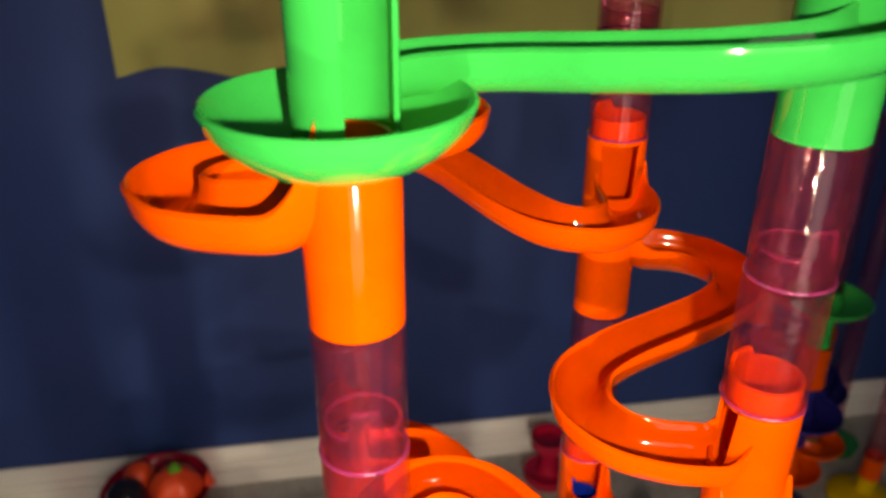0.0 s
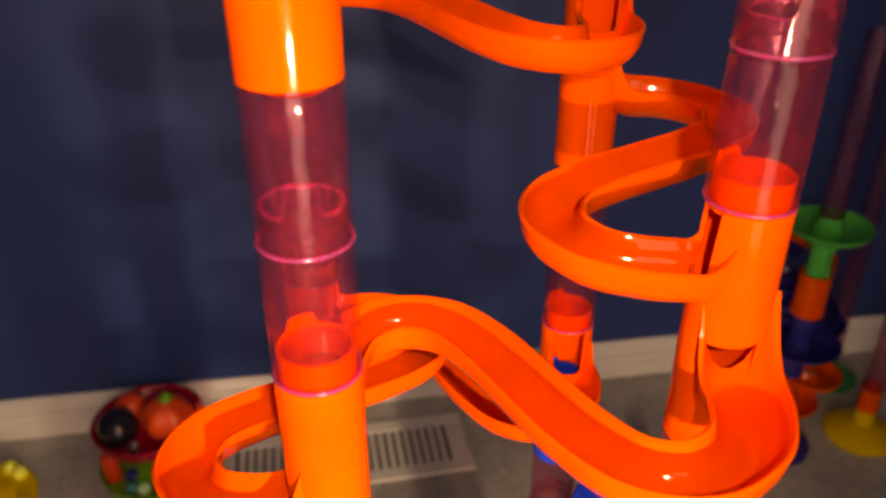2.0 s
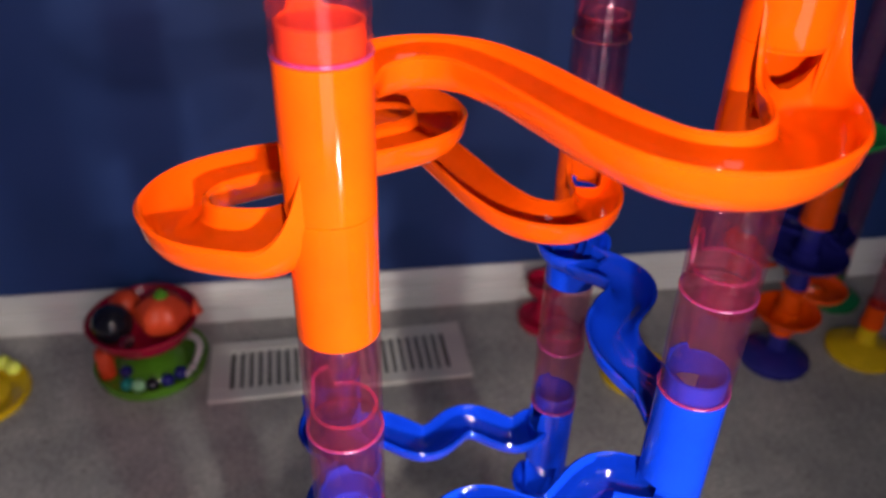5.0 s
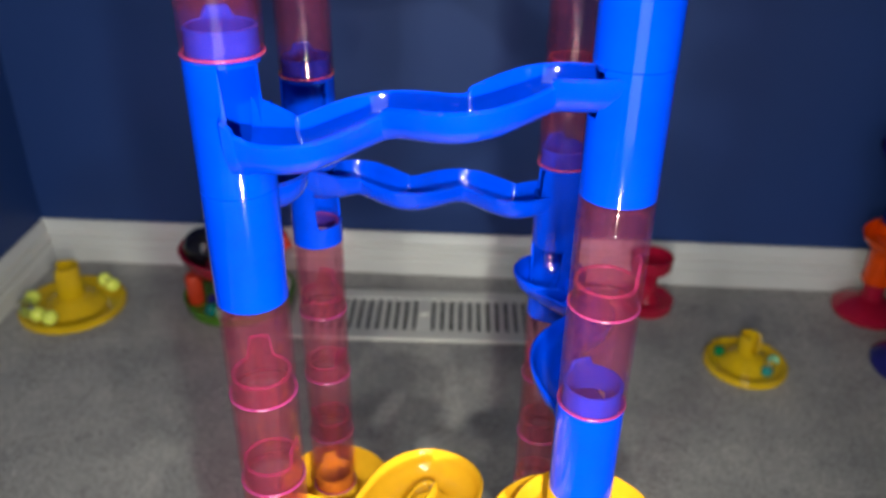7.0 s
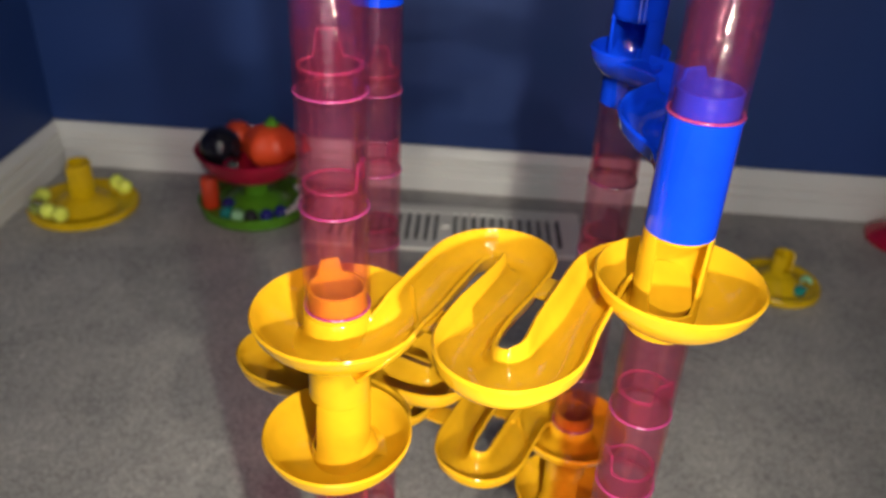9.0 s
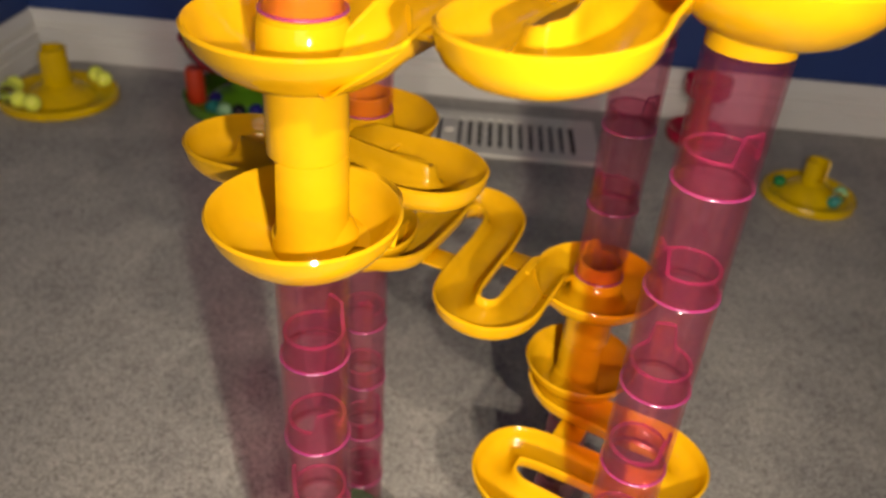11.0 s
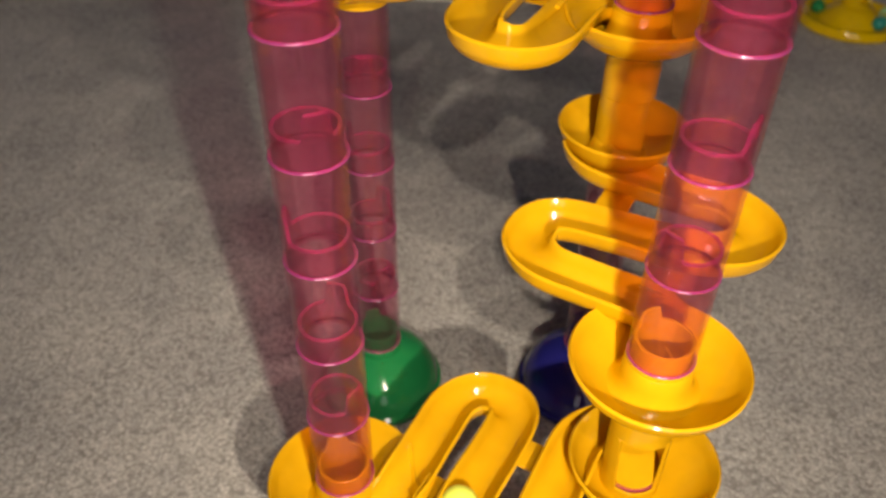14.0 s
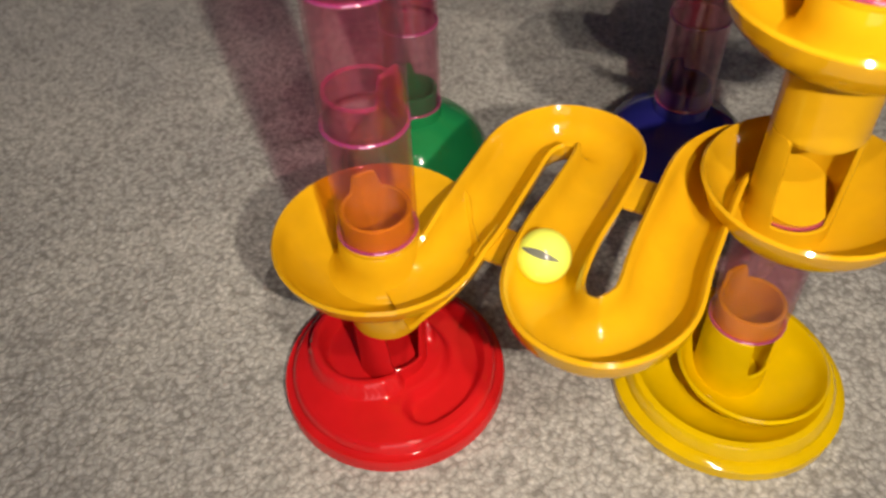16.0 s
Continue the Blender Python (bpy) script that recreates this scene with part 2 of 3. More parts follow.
def trough(pts, half=0.0102, deep=0.011, wall=0.0021, widen=(), m=9, fade=(0.0, 0.0), rise=()):
    """Open half-pipe swept along a curve of rim points; the floor lies deep below the rim. fade: where it runs out into a dish."""
    bm = bmesh.new()
    c = spline(pts)
    rows = []
    for i, q in enumerate(c):
        d = (c[min(i + 1, len(c) - 1)] - c[max(i - 1, 0)])
        d.z = 0
        d.normalize()
        side = Vector((d.y, -d.x, 0))
        s = i / (len(c) - 1)
        w = half
        for at, span, more in widen:
            w += more * max(0.0, 1 - abs(s - at) / span)
        prof = []
        for k in range(m + 1):
            a = math.pi * k / m
            prof.append((-w * math.cos(a), -deep * math.sin(a) ** 0.9))
        lip = 0.0009
        inner = []
        for k in range(m, -1, -1):
            a = math.pi * k / m
            inner.append((-(w - wall) * math.cos(a), -(deep - wall) * math.sin(a) ** 0.9))
        loop = prof + [(w - wall / 2, lip)] + inner + [(-(w - wall / 2), lip)]
        first = max(0.12, s / fade[0]) if fade[0] and s < fade[0] else 1.0
        last = max(0.12, (1 - s) / fade[1]) if fade[1] and s > 1 - fade[1] else 1.0
        up = 1.0
        for at, span, more in rise:
            k = max(0.0, 1 - abs(s - at) / span)
            up += more * k * k
        row = []
        for x, z in loop:
            inner = min(1.0, max(0.0, 0.5 + x / w))
            low = first * (1 + (last - 1) * inner)
            if fade[1] and s > 0.91:
                low = min(low, max(0.10, (1 - s) / 0.09))
            row.append(bm.verts.new(q + side * x + Vector((0, 0, -deep + (z + deep) * low * (1 + (up - 1) * abs(x) / w)))))
        rows.append(row)
    n = len(rows[0])
    for a, b in zip(rows, rows[1:]):
        for k in range(n):
            bm.faces.new((a[k], a[(k + 1) % n], b[(k + 1) % n], b[k]))
    half_n = m + 1
    for r in (rows[0], rows[-1]):
        outer, inn = r[:half_n], r[half_n + 1:-1]
        for k in range(half_n - 1):
            bm.faces.new((outer[k], outer[k + 1], inn[half_n - 2 - k], inn[half_n - 1 - k]))
    return bm

def bowl(cx, cy, R, zr, deep, gaps=(), wall=0.0017, n=56, flat=0.35):
    """Round dish with a rolled rim, open where a trough leaves it."""
    bm = bmesh.new()
    steps = (0.0, 0.3, 0.5, 0.66, 0.8, 0.9, 0.96, 1.0)
    def shape(s, r0, z0, d):
        k = max(0.0, (s - flat) / (1 - flat))
        return r0 * s, z0 - d + d * (0.45 * k ** 2 + 0.55 * (1 - math.sqrt(max(0.0, 1 - k * k))))
    top = bm.verts.new((cx, cy, zr - deep + wall))
    bot = bm.verts.new((cx, cy, zr - deep))
    cols = []
    for i in range(n):
        a = 2 * math.pi * i / n
        cut = 1.0
        for ang, half in gaps:
            d = abs((a - ang + math.pi) % (2 * math.pi) - math.pi)
            k = min(1.0, max(0.0, (d - half) / 0.26 + 0.5))
            cut = min(cut, 0.93 + 0.07 * k * k * (3 - 2 * k))
        col = []
        for s in steps[1:]:
            r, z = shape(s * cut, R - wall, zr, deep - wall)
            col.append(bm.verts.new((cx + r * math.cos(a), cy + r * math.sin(a), z)))
        r, z = shape(cut, R - wall / 2, zr, deep)
        col.append(bm.verts.new((cx + r * math.cos(a), cy + r * math.sin(a), z + 0.0009)))
        for s in reversed(steps[1:]):
            r, z = shape(s * cut, R, zr, deep)
            col.append(bm.verts.new((cx + r * math.cos(a), cy + r * math.sin(a), z)))
        cols.append(col)
    for i in range(n):
        a, b = cols[i], cols[(i + 1) % n]
        bm.faces.new((top, a[0], b[0]))
        for k in range(len(a) - 1):
            bm.faces.new((a[k], a[k + 1], b[k + 1], b[k]))
        bm.faces.new((a[-1], bot, b[-1]))
    return bm

def block(x0, y0, z0, x1, y1, z1, bev=0.0):
    bm = bmesh.new()
    bmesh.ops.create_cube(bm, size=1)
    for v in bm.verts:
        v.co = Vector(((x0 + x1) / 2 + v.co.x * (x1 - x0), (y0 + y1) / 2 + v.co.y * (y1 - y0), (z0 + z1) / 2 + v.co.z * (z1 - z0)))
    if bev:
        bmesh.ops.bevel(bm, geom=bm.edges[:], offset=bev, segments=2, affect="EDGES", profile=0.5)
    return bm

def ball(r, cx=0.0, cy=0.0, cz=0.0, u=20, v=12):
    bm = bmesh.new()
    bmesh.ops.create_uvsphere(bm, u_segments=u, v_segments=v, radius=r)
    bmesh.ops.translate(bm, verts=bm.verts, vec=(cx, cy, cz))
    return bm

# ---- the plan of the tower: four columns and the heights of their joints ----
COL = {"A": (0.0, 0.0), "B": (0.125, 0.0), "C": (0.0002, 0.1244), "D": (0.1239, 0.1287)}
LEVEL = (0.0387, 0.0801, 0.1218, 0.1634, 0.2052, 0.2474, 0.2892, 0.3317, 0.3729, 0.4163, 0.4593, 0.5029, 0.5461, 0.5896,
         0.6332, 0.6762, 0.7191, 0.7622, 0.8057, 0.8479, 0.8913, 0.9340, 0.9767, 1.0194)

def lev(k):
    i = int(math.floor(k)) + 1
    i = max(0, min(len(LEVEL) - 2, i))
    return LEVEL[i] + (LEVEL[i + 1] - LEVEL[i]) * (k + 1 - i)

RT, RI, RN = 0.0128, 0.0115, 0.0113

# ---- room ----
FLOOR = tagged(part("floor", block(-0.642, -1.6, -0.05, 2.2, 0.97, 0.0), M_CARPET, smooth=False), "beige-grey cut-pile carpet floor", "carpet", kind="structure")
def wall(name, *box):
    return tagged(part(name, block(*box), M_WALL, smooth=False), "dark navy blue painted wall", "wall", kind="structure")
NORTH = pose(0, 0.951, 0, 0, 0, -1.6)   # the far wall stands slightly askew to the tower
wall("wall_north", -0.80, 0, -0.05, 2.3, 0.1, 2.4).matrix_world = NORTH
wall("wall_west", -0.742, -1.6, -0.05, -0.642, 0.97, 2.4)
wall("wall_east", 2.2, -1.6, -0.05, 2.3, 0.89, 2.4)
# doorway added in the unseen south wall, to let in fill light
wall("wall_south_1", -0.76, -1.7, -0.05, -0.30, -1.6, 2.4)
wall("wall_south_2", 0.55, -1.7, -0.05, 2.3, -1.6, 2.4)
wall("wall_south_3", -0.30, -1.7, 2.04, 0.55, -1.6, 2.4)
tagged(part("ceiling", block(-0.76, -1.7, 2.4, 2.3, 1.08, 2.5), M_CEIL, smooth=False), "plain white ceiling", "ceiling", kind="structure")

def skirting(length):
    """Moulded skirting board along x, its back at y = 0."""
    prof = [(0, 0), (-0.016, 0), (-0.016, 0.026), (-0.0148, 0.0285), (-0.0105, 0.0295), (-0.0105, 0.0315), (-0.0140, 0.0330), (-0.0140, 0.0430), (-0.0125, 0.0455), (-0.0080, 0.0465), (-0.0080, 0.0490), (-0.0110, 0.0505), (-0.0110, 0.0590), (-0.0085, 0.0640), (-0.0050, 0.0700), (-0.004, 0.0730), (0, 0.0735)]
    bm = bmesh.new()
    a = [bm.verts.new((0, y, z)) for y, z in prof]
    b = [bm.verts.new((length, y, z)) for y, z in prof]
    for i in range(len(prof)):
        j = (i + 1) % len(prof)
        bm.faces.new((a[i], a[j], b[j], b[i]))
    bm.faces.new(a)
    bm.faces.new(b)
    return bm
sk = tagged(part("baseboard", skirting(2.88), M_TRIM, smooth=False), "white moulded baseboard along the wall", "baseboard", kind="structure")
sk.matrix_world = NORTH @ pose(-0.65, -0.002, 0)
sk = tagged(part("baseboard", skirting(2.56), M_TRIM, smooth=False), "white moulded baseboard along the wall", "baseboard", kind="structure")
sk.matrix_world = pose(-0.640, -1.58, 0, 0, 0, 90)

# ---- the tower's pieces ----
def neck_top(a, z):
    d = abs((a - math.pi / 2 + math.pi) % (2 * math.pi) - math.pi)
    k = min(1.0, max(0.0, (d - (math.pi - 0.42)) / 0.16 + 0.5))
    return z + 0.0110 + 0.0090 * k * k * (3 - 2 * k)
def neck(z, tall=0.0200):
    """Narrow neck that plugs into the piece above, with a taller tongue on one side."""
    return slotted(RN, RN - 0.0014, z, z + tall, ((math.pi / 2, math.pi - 0.42, z + 0.0110),), n=96, soft=0.16)
def neck_edge(z, n=96):
    bm = bmesh.new()
    rows = []
    for i in range(n):
        a = 2 * math.pi * i / n
        zt = neck_top(a, z)
        rows.append([bm.verts.new(((RN - 0.0007 + 0.0008 * math.cos(b)) * math.cos(a), (RN - 0.0007 + 0.0008 * math.cos(b)) * math.sin(a), zt + 0.0004 * math.sin(b))) for b in (0.8, 2.4, 3.9, 5.5)])
    for i in range(n):
        a, b = rows[i], rows[(i + 1) % n]
        for k in range(4):
            bm.faces.new((a[k], a[(k + 1) % 4], b[(k + 1) % 4], b[k]))
    return bm

def pink_tube_proto():
    e = thing("pink_tube", 0, 0, -5, "clear pink plastic marble run tube stacked in a column", "marble run tube", "clear pink tubes of the marble run")
    part("body", ring(RT, RI, 0.0, 0.0424), M_PINK, e)
    part("rim", lathe([(0.0124 + 0.0007 * math.cos(2 * math.pi * i / 10), 0.0007 + 0.0006 * math.sin(2 * math.pi * i / 10)) for i in range(11)]), M_PINK_RING, e, "pink moulded rim with its edge glow painted in")
    nk = part("neck", neck(0.0420), M_PINK_NECK, e, "narrow pink neck with a tongue")
    part("lip", neck_edge(0.0420), M_PINK_LIP, nk, "pink edge with its glow painted in")
    return e
TUBE = pink_tube_proto()
tube_count = 0
def tubes(col, top, bottom):
    """Pink tubes stacked from level top down to level bottom."""
    global tube_count
    x, y = COL[col]
    for k in range(bottom, top):
        m = pose(x, y, lev(k), 0, 0, (37 * tube_count * 3) % 360)
        if tube_count == 0:
            TUBE.matrix_basis = m
        else:
            copy_thing(TUBE, m)
        tube_count += 1

class Local:
    """Plan of a link from one column to the next: u runs along it, v away from the tower's middle."""
    def __init__(self, a, b, flip=1):
        self.a, self.b = Vector(COL[a]), Vector(COL[b])
        d = self.b - self.a
        self.len = d.length
        self.u = d.normalized()
        self.v = Vector((-self.u.y, self.u.x)) * flip
    def p(self, u, v, z):
        q = self.u * (u * self.len / 0.125) + self.v * v
        return (q.x, q.y, z)
    def ang(self, du, dv):
        q = self.u * du + self.v * dv
        return math.atan2(q.y, q.x)

def unit(e, off, z0, z1, mat, slots=(), name="start_tube", tongue=True):
    """One storey of coloured tube with its neck on top, under the thing e."""
    t = part(name, slotted(RT, RI, z0, z1, slots), mat, e)
    t.location = (off[0], off[1], 0)
    nk = part("neck", neck(z1 - 0.002, 0.0145) if tongue else ring(RN, RN - 0.0014, z1 - 0.002, z1 + 0.008), mat, t)
    nk.rotation_euler = (0, 0, radians(200))
    return t

def s_chute(a, b, k, mat, group, label):
    """Curled S chute: leaves the slot outwards, crosses over, and enters the next column from within."""
    L = Local(a, b, 1)
    z0, z1 = lev(k), lev(k + 1)
    e = thing("s_chute", *COL[a], z0, label, "marble run chute", group)
    h = z1 - z0
    rim = lambda f: h * f
    unit(e, (0, 0), 0, h, mat, ((L.ang(0.25, 1), 0.72, h * 0.55),), tongue=k != 19)
    o = L.b - L.a
    unit(e, (o.x, o.y), lev(k) - z0, h, mat, ((L.ang(-0.25, -1), 0.66, h * 0.42),), "end_tube")
    f0, f1 = 0.84, 0.54
    half = ((0.000, 0.006), (0.0015, 0.0150), (0.0045, 0.0280), (0.0125, 0.0410), (0.0280, 0.0472), (0.0440, 0.0405), (0.0545, 0.0230))
    pl = list(half) + [(0.0625, 0.0)] + [(0.125 - u, -v) for u, v in reversed(half)]
    n = len(pl) - 1
    pts = [L.p(u, v, rim(f0 + (f1 - f0) * i / n + (0.10 if i == 0 else 0))) for i, (u, v) in enumerate(pl)]
    part("trough", trough(pts, 0.0110, 0.0134, widen=((0.10, 0.14, 0.002), (0.90, 0.14, 0.001)), rise=((0.0, 0.11, 1.3), (1.0, 0.06, 0.7))), mat, e)
    return e

def wave_chute(a, b, k, mat, group, label, fa, fb, scoop_at_end):
    """Wavy chute between two columns on one storey."""
    L = Local(a, b, 1)
    z0, h = lev(k), lev(k + 1) - lev(k)
    e = thing("wave_chute", *COL[a], z0, label, "marble run chute", group)
    o = L.b - L.a
    sa = h * (0.62 if scoop_at_end else 0.25)
    sb = h * (0.25 if scoop_at_end else 0.62)
    unit(e, (0, 0), 0, h, mat, ((L.ang(1, 0), 0.62, sa),) if scoop_at_end else ((L.ang(1, -0.5), 1.0, sa),))
    unit(e, (o.x, o.y), 0, h, mat, ((L.ang(-1, 0.25), 1.15, sb),) if scoop_at_end else ((L.ang(-1, 0), 0.62, sb),), "end_tube")
    pts = []
    for i in range(25):
        u = 0.122 * i / 24
        x = u if not scoop_at_end else 0.125 - u
        amp = 0.0070 * min(1, min(u, 0.125 - u) / 0.022)
        v = amp * math.cos(2 * math.pi * (x - 0.048) / 0.054)
        s = i / 24
        f = fa + (fb - fa) * s
        x0 = u
        out = 0.0035 * max(0.0, min(1.0, (x0 - 0.088) / 0.03)) if scoop_at_end else 0.0
        pts.append(L.p(u, -v + out, h * f))
    part("trough", trough(pts, 0.0115, 0.0122, widen=((1.0 if scoop_at_end else 0.0, 0.24, 0.0040),), rise=((1.0 if scoop_at_end else 0.0, 0.16, 0.8),)), mat, e)
    return e

def twist_chute(a, b, k, mat, group, label):
    """Short-waved chute that starts in a small cup beside its column."""
    L = Local(a, b, 1)
    z0, h = lev(k), lev(k + 1) - lev(k)
    e = thing("twist_chute", *COL[a], z0, label, "marble run chute", group)
    o = L.b - L.a
    unit(e, (0, 0), 0, h, mat, ((L.ang(0.8, -0.6), 0.75, h * 0.45),))
    unit(e, (o.x, o.y), 0, h, mat, ((L.ang(-1, 0), 0.6, h * 0.35),), "end_tube")
    c = L.p(0.007, -0.003, 0)
    part("cup", bowl(c[0], c[1], 0.0190, h * 0.66, 0.014, ((L.ang(0.75, 0.9), 0.5),), n=40), mat, e)
    pl = ((0.010, -0.007), (0.019, 0.0), (0.027, 0.0095), (0.036, 0.0145), (0.046, 0.0115), (0.055, 0.002), (0.064, -0.0045), (0.076, -0.0065), (0.088, -0.004), (0.102, 0.001), (0.116, 0.001))
    n = len(pl) - 1
    pts = [L.p(u, v, h * (0.62 - 0.16 * i / n)) for i, (u, v) in enumerate(pl)]
    part("trough", trough(pts, 0.0116, 0.0112), mat, e)
    return e

ZIG = ((-0.003, -0.0165), (0.0070, -0.0178), (0.0155, -0.0160), (0.0225, -0.0100), (0.030, 0.0050), (0.039, 0.0250), (0.0465, 0.0430), (0.0595, 0.0505), (0.0710, 0.0450), (0.0750, 0.0320), (0.0690, 0.0125),
       (0.0590, -0.0080), (0.0500, -0.0290), (0.0515, -0.0410), (0.0640, -0.0472), (0.0770, -0.0410), (0.0865, -0.0230), (0.0970, -0.0010), (0.1075, 0.0135), (0.1190, 0.0205))
def zigzag(a, b, k, mat, group, label):
    """Long folded chute: from a cup round the first column, down two hairpins, to a dish round the next, one storey lower."""
    L = Local(a, b, 1)
    z0, h = lev(k), lev(k + 1) - lev(k)
    e = thing("zigzag_chute", *COL[a], z0, label, "marble run chute", group)
    o = L.b - L.a
    hd = lev(k) - lev(k - 1)
    unit(e, (0, 0), 0, h, mat, ((L.ang(0.0, 1), 0.82, h * 0.28),))
    rm = part("ramp", lathe([(0, -0.0016), (RI * 0.5, -0.0012), (RI + 0.0003, 0.0), (RI + 0.0003, -0.013), (0, -0.013)]), mat, e)
    rm.matrix_local = Matrix.Translation((0, 0, h * 0.42)) @ Matrix.Rotation(radians(-24), 4, Vector(L.p(0.125, 0.0375, 0)).normalized())
    t = part("end_tube", slotted(RT, RI, -hd, 0.0, ()), mat, e)
    t.location = (o.x, o.y, 0)
    part("neck", neck(-0.002, 0.0170), mat, t).rotation_euler = (0, 0, radians(205))
    part("shoulder", lathe([(RT - 0.001, -0.020), (0.0195, -0.0172), (0.0170, -0.0162), (0.0147, -0.0135), (RT + 0.0009, -0.0090), (RT + 0.0003, -0.0020), (RT - 0.001, -0.0006), (RT - 0.001, -0.020)]), mat, t)
    c = L.p(-0.0038, 0.0010, 0)
    part("cup", bowl(c[0], c[1], 0.0318, h * 0.52, 0.0185, ()), mat, e)
    part("dish", bowl(o.x, o.y, 0.0345, -0.06 * hd, 0.0170, ((L.ang(-1, -0.22), 0.24),)), mat, e)
    n = len(ZIG) - 1
    sink = (0.0010, 0.0006, 0.0002)
    pts = [L.p(u, v, h * (0.50 - 0.52 * i / n) - (sink[n - i] if n - i < 3 else 0)) for i, (u, v) in enumerate(ZIG)]
    part("trough", trough(pts, 0.0118, 0.0124, fade=(0.06, 0.11)), mat, e)
    # flat webs that tie neighbouring runs together
    for (u, v, f) in ((0.0835, 0.0075, 0.10), (0.0395, -0.0065, 0.30)):
        q = L.p(u, v, h * f)
        bm = block(-0.0085, -0.0075, -0.0062, 0.0085, 0.0075, -0.0046, 0.0004)
        w = part("web", bm, mat, e)
        d = L.p(0.011, 0.022, 0)
        w.matrix_local = pose(q[0], q[1], q[2], 0, 0, math.degrees(math.atan2(d[1], d[0])) - 90)
    return e

OR = ("orange S chutes of the marble run", "glossy orange plastic S-shaped chute joining two columns of tubes")
BL = ("blue chutes of the marble run", "glossy bright blue plastic wavy chute joining two columns of tubes")
BT = ("blue chutes of the marble run", "glossy bright blue plastic twisting chute with a small cup")
YE = ("yellow zigzag chutes of the marble run", "glossy golden yellow plastic zigzag chute with cup and dish")

tubes("A", 19, 17); tubes("A", 15, 13); tubes("A", 11, 8); tubes("A", 6, 0)
tubes("B", 20, 18); tubes("B", 16, 14); tubes("B", 12, 10); tubes("B", 8, 2); tubes("B", 0, -1)
tubes("C", 22, 20); tubes("C", 18, 16); tubes("C", 14, 12); tubes("C", 10, 6); tubes("C", 4, -1)
tubes("D", 22, 19); tubes("D", 17, 15); tubes("D", 13, 11); tubes("D", 9, 4); tubes("D", 2, -1)

s_chute("A", "C", 19, M_ORANGE, *OR); s_chute("C", "D", 18, M_ORANGE, *OR); s_chute("D", "B", 17, M_ORANGE, *OR)
s_chute("B", "A", 16, M_ORANGE, *OR); s_chute("A", "C", 15, M_ORANGE, *OR); s_chute("C", "D", 14, M_ORANGE, *OR)
twist_chute("D", "B", 13, M_BLUE, *BT)
wave_chute("B", "A", 12, M_BLUE, *BL, 0.96, 0.40, True)
wave_chute("A", "C", 11, M_BLUE, *BL, 0.96, 0.48, True)
wave_chute("C", "D", 10, M_BLUE, *BL, 0.86, 0.64, False)
twist_chute("D", "B", 9, M_BLUE, *BT)
zigzag("B", "A", 8, M_YELLOW, *YE); zigzag("A", "C", 6, M_YELLOW, *YE); zigzag("C", "D", 4, M_YELLOW, *YE)
zigzag("D", "B", 2, M_YELLOW, *YE); zigzag("B", "A", 0, M_YELLOW, *YE)

def green_top():
    """Green dish round one column with the chute that feeds it from the next."""
    L = Local("B", "A", 1)
    z0, h = lev(20), lev(21) - lev(20)
    e = thing("green_chute", *COL["B"], z0, "glossy bright green plastic chute ending in a round dish", "marble run chute")
    o = L.b - L.a
    unit(e, (0, 0), 0, h * 2, M_GREEN, ())
    t = part("end_tube", slotted(RT, RI, 0.004, h * 2.2, ((radians(-58), 0.72, 0.006),)), M_GREEN, e)
    t.location = (o.x, o.y, 0)
    part("nozzle", ring(RT, RI, 0.0, 0.010), M_GREEN, t)
    part("dish", bowl(o.x - 0.0015, o.y - 0.001, 0.0322, 0.0166, 0.0155, ((math.pi / 2 - 0.6, 0.35),)), M_GREEN, e)
    pl = ((-0.006, 0.012), (0.004, 0.020), (0.018, 0.0225), (0.040, 0.016), (0.0625, 0.003), (0.085, -0.012), (0.105, -0.021), (0.120, -0.022))
    n = len(pl) - 1
    pts = [L.p(u, v, h * (0.88 - 0.42 * i / n)) for i, (u, v) in enumerate(pl)]
    part("trough", trough(pts, 0.0106, 0.0120), M_GREEN, e)
green_top()

# bases
def smooth(a, b, x):
    k = min(1.0, max(0.0, (x - a) / (b - a)))
    return k * k * (3 - 2 * k)

def red_relief(x, y):
    """Height of the red base's top: stepped flange, low dome, raised bowl and a kidney-shaped groove."""
    r = math.hypot(x, y)
    z = 0.0062 + 0.0045 * (1 - smooth(0.0375, 0.0392, r)) + 0.0035 * (1 - min(1.0, (r / 0.0375) ** 2))
    d = math.hypot(x + 0.0085, y - 0.004)
    side = 1 - smooth(0.003, 0.0055, x) * (1 - smooth(0.004, 0.012, y))
    z += 0.0065 * (1 - smooth(0.0225, 0.0245, d)) * side
    z -= 0.0075 * (1 - smooth(0.0165, 0.0205, d)) * side
    a = math.degrees(math.atan2(y - 0.001, x - 0.001))
    a = max(-62.0, min(75.0, a))
    g = math.hypot(x - 0.001 - 0.0255 * math.cos(radians(a)), y - 0.001 - 0.0255 * math.sin(radians(a)))
    return z - 0.0048 * (1 - smooth(0.0045, 0.0082, g))

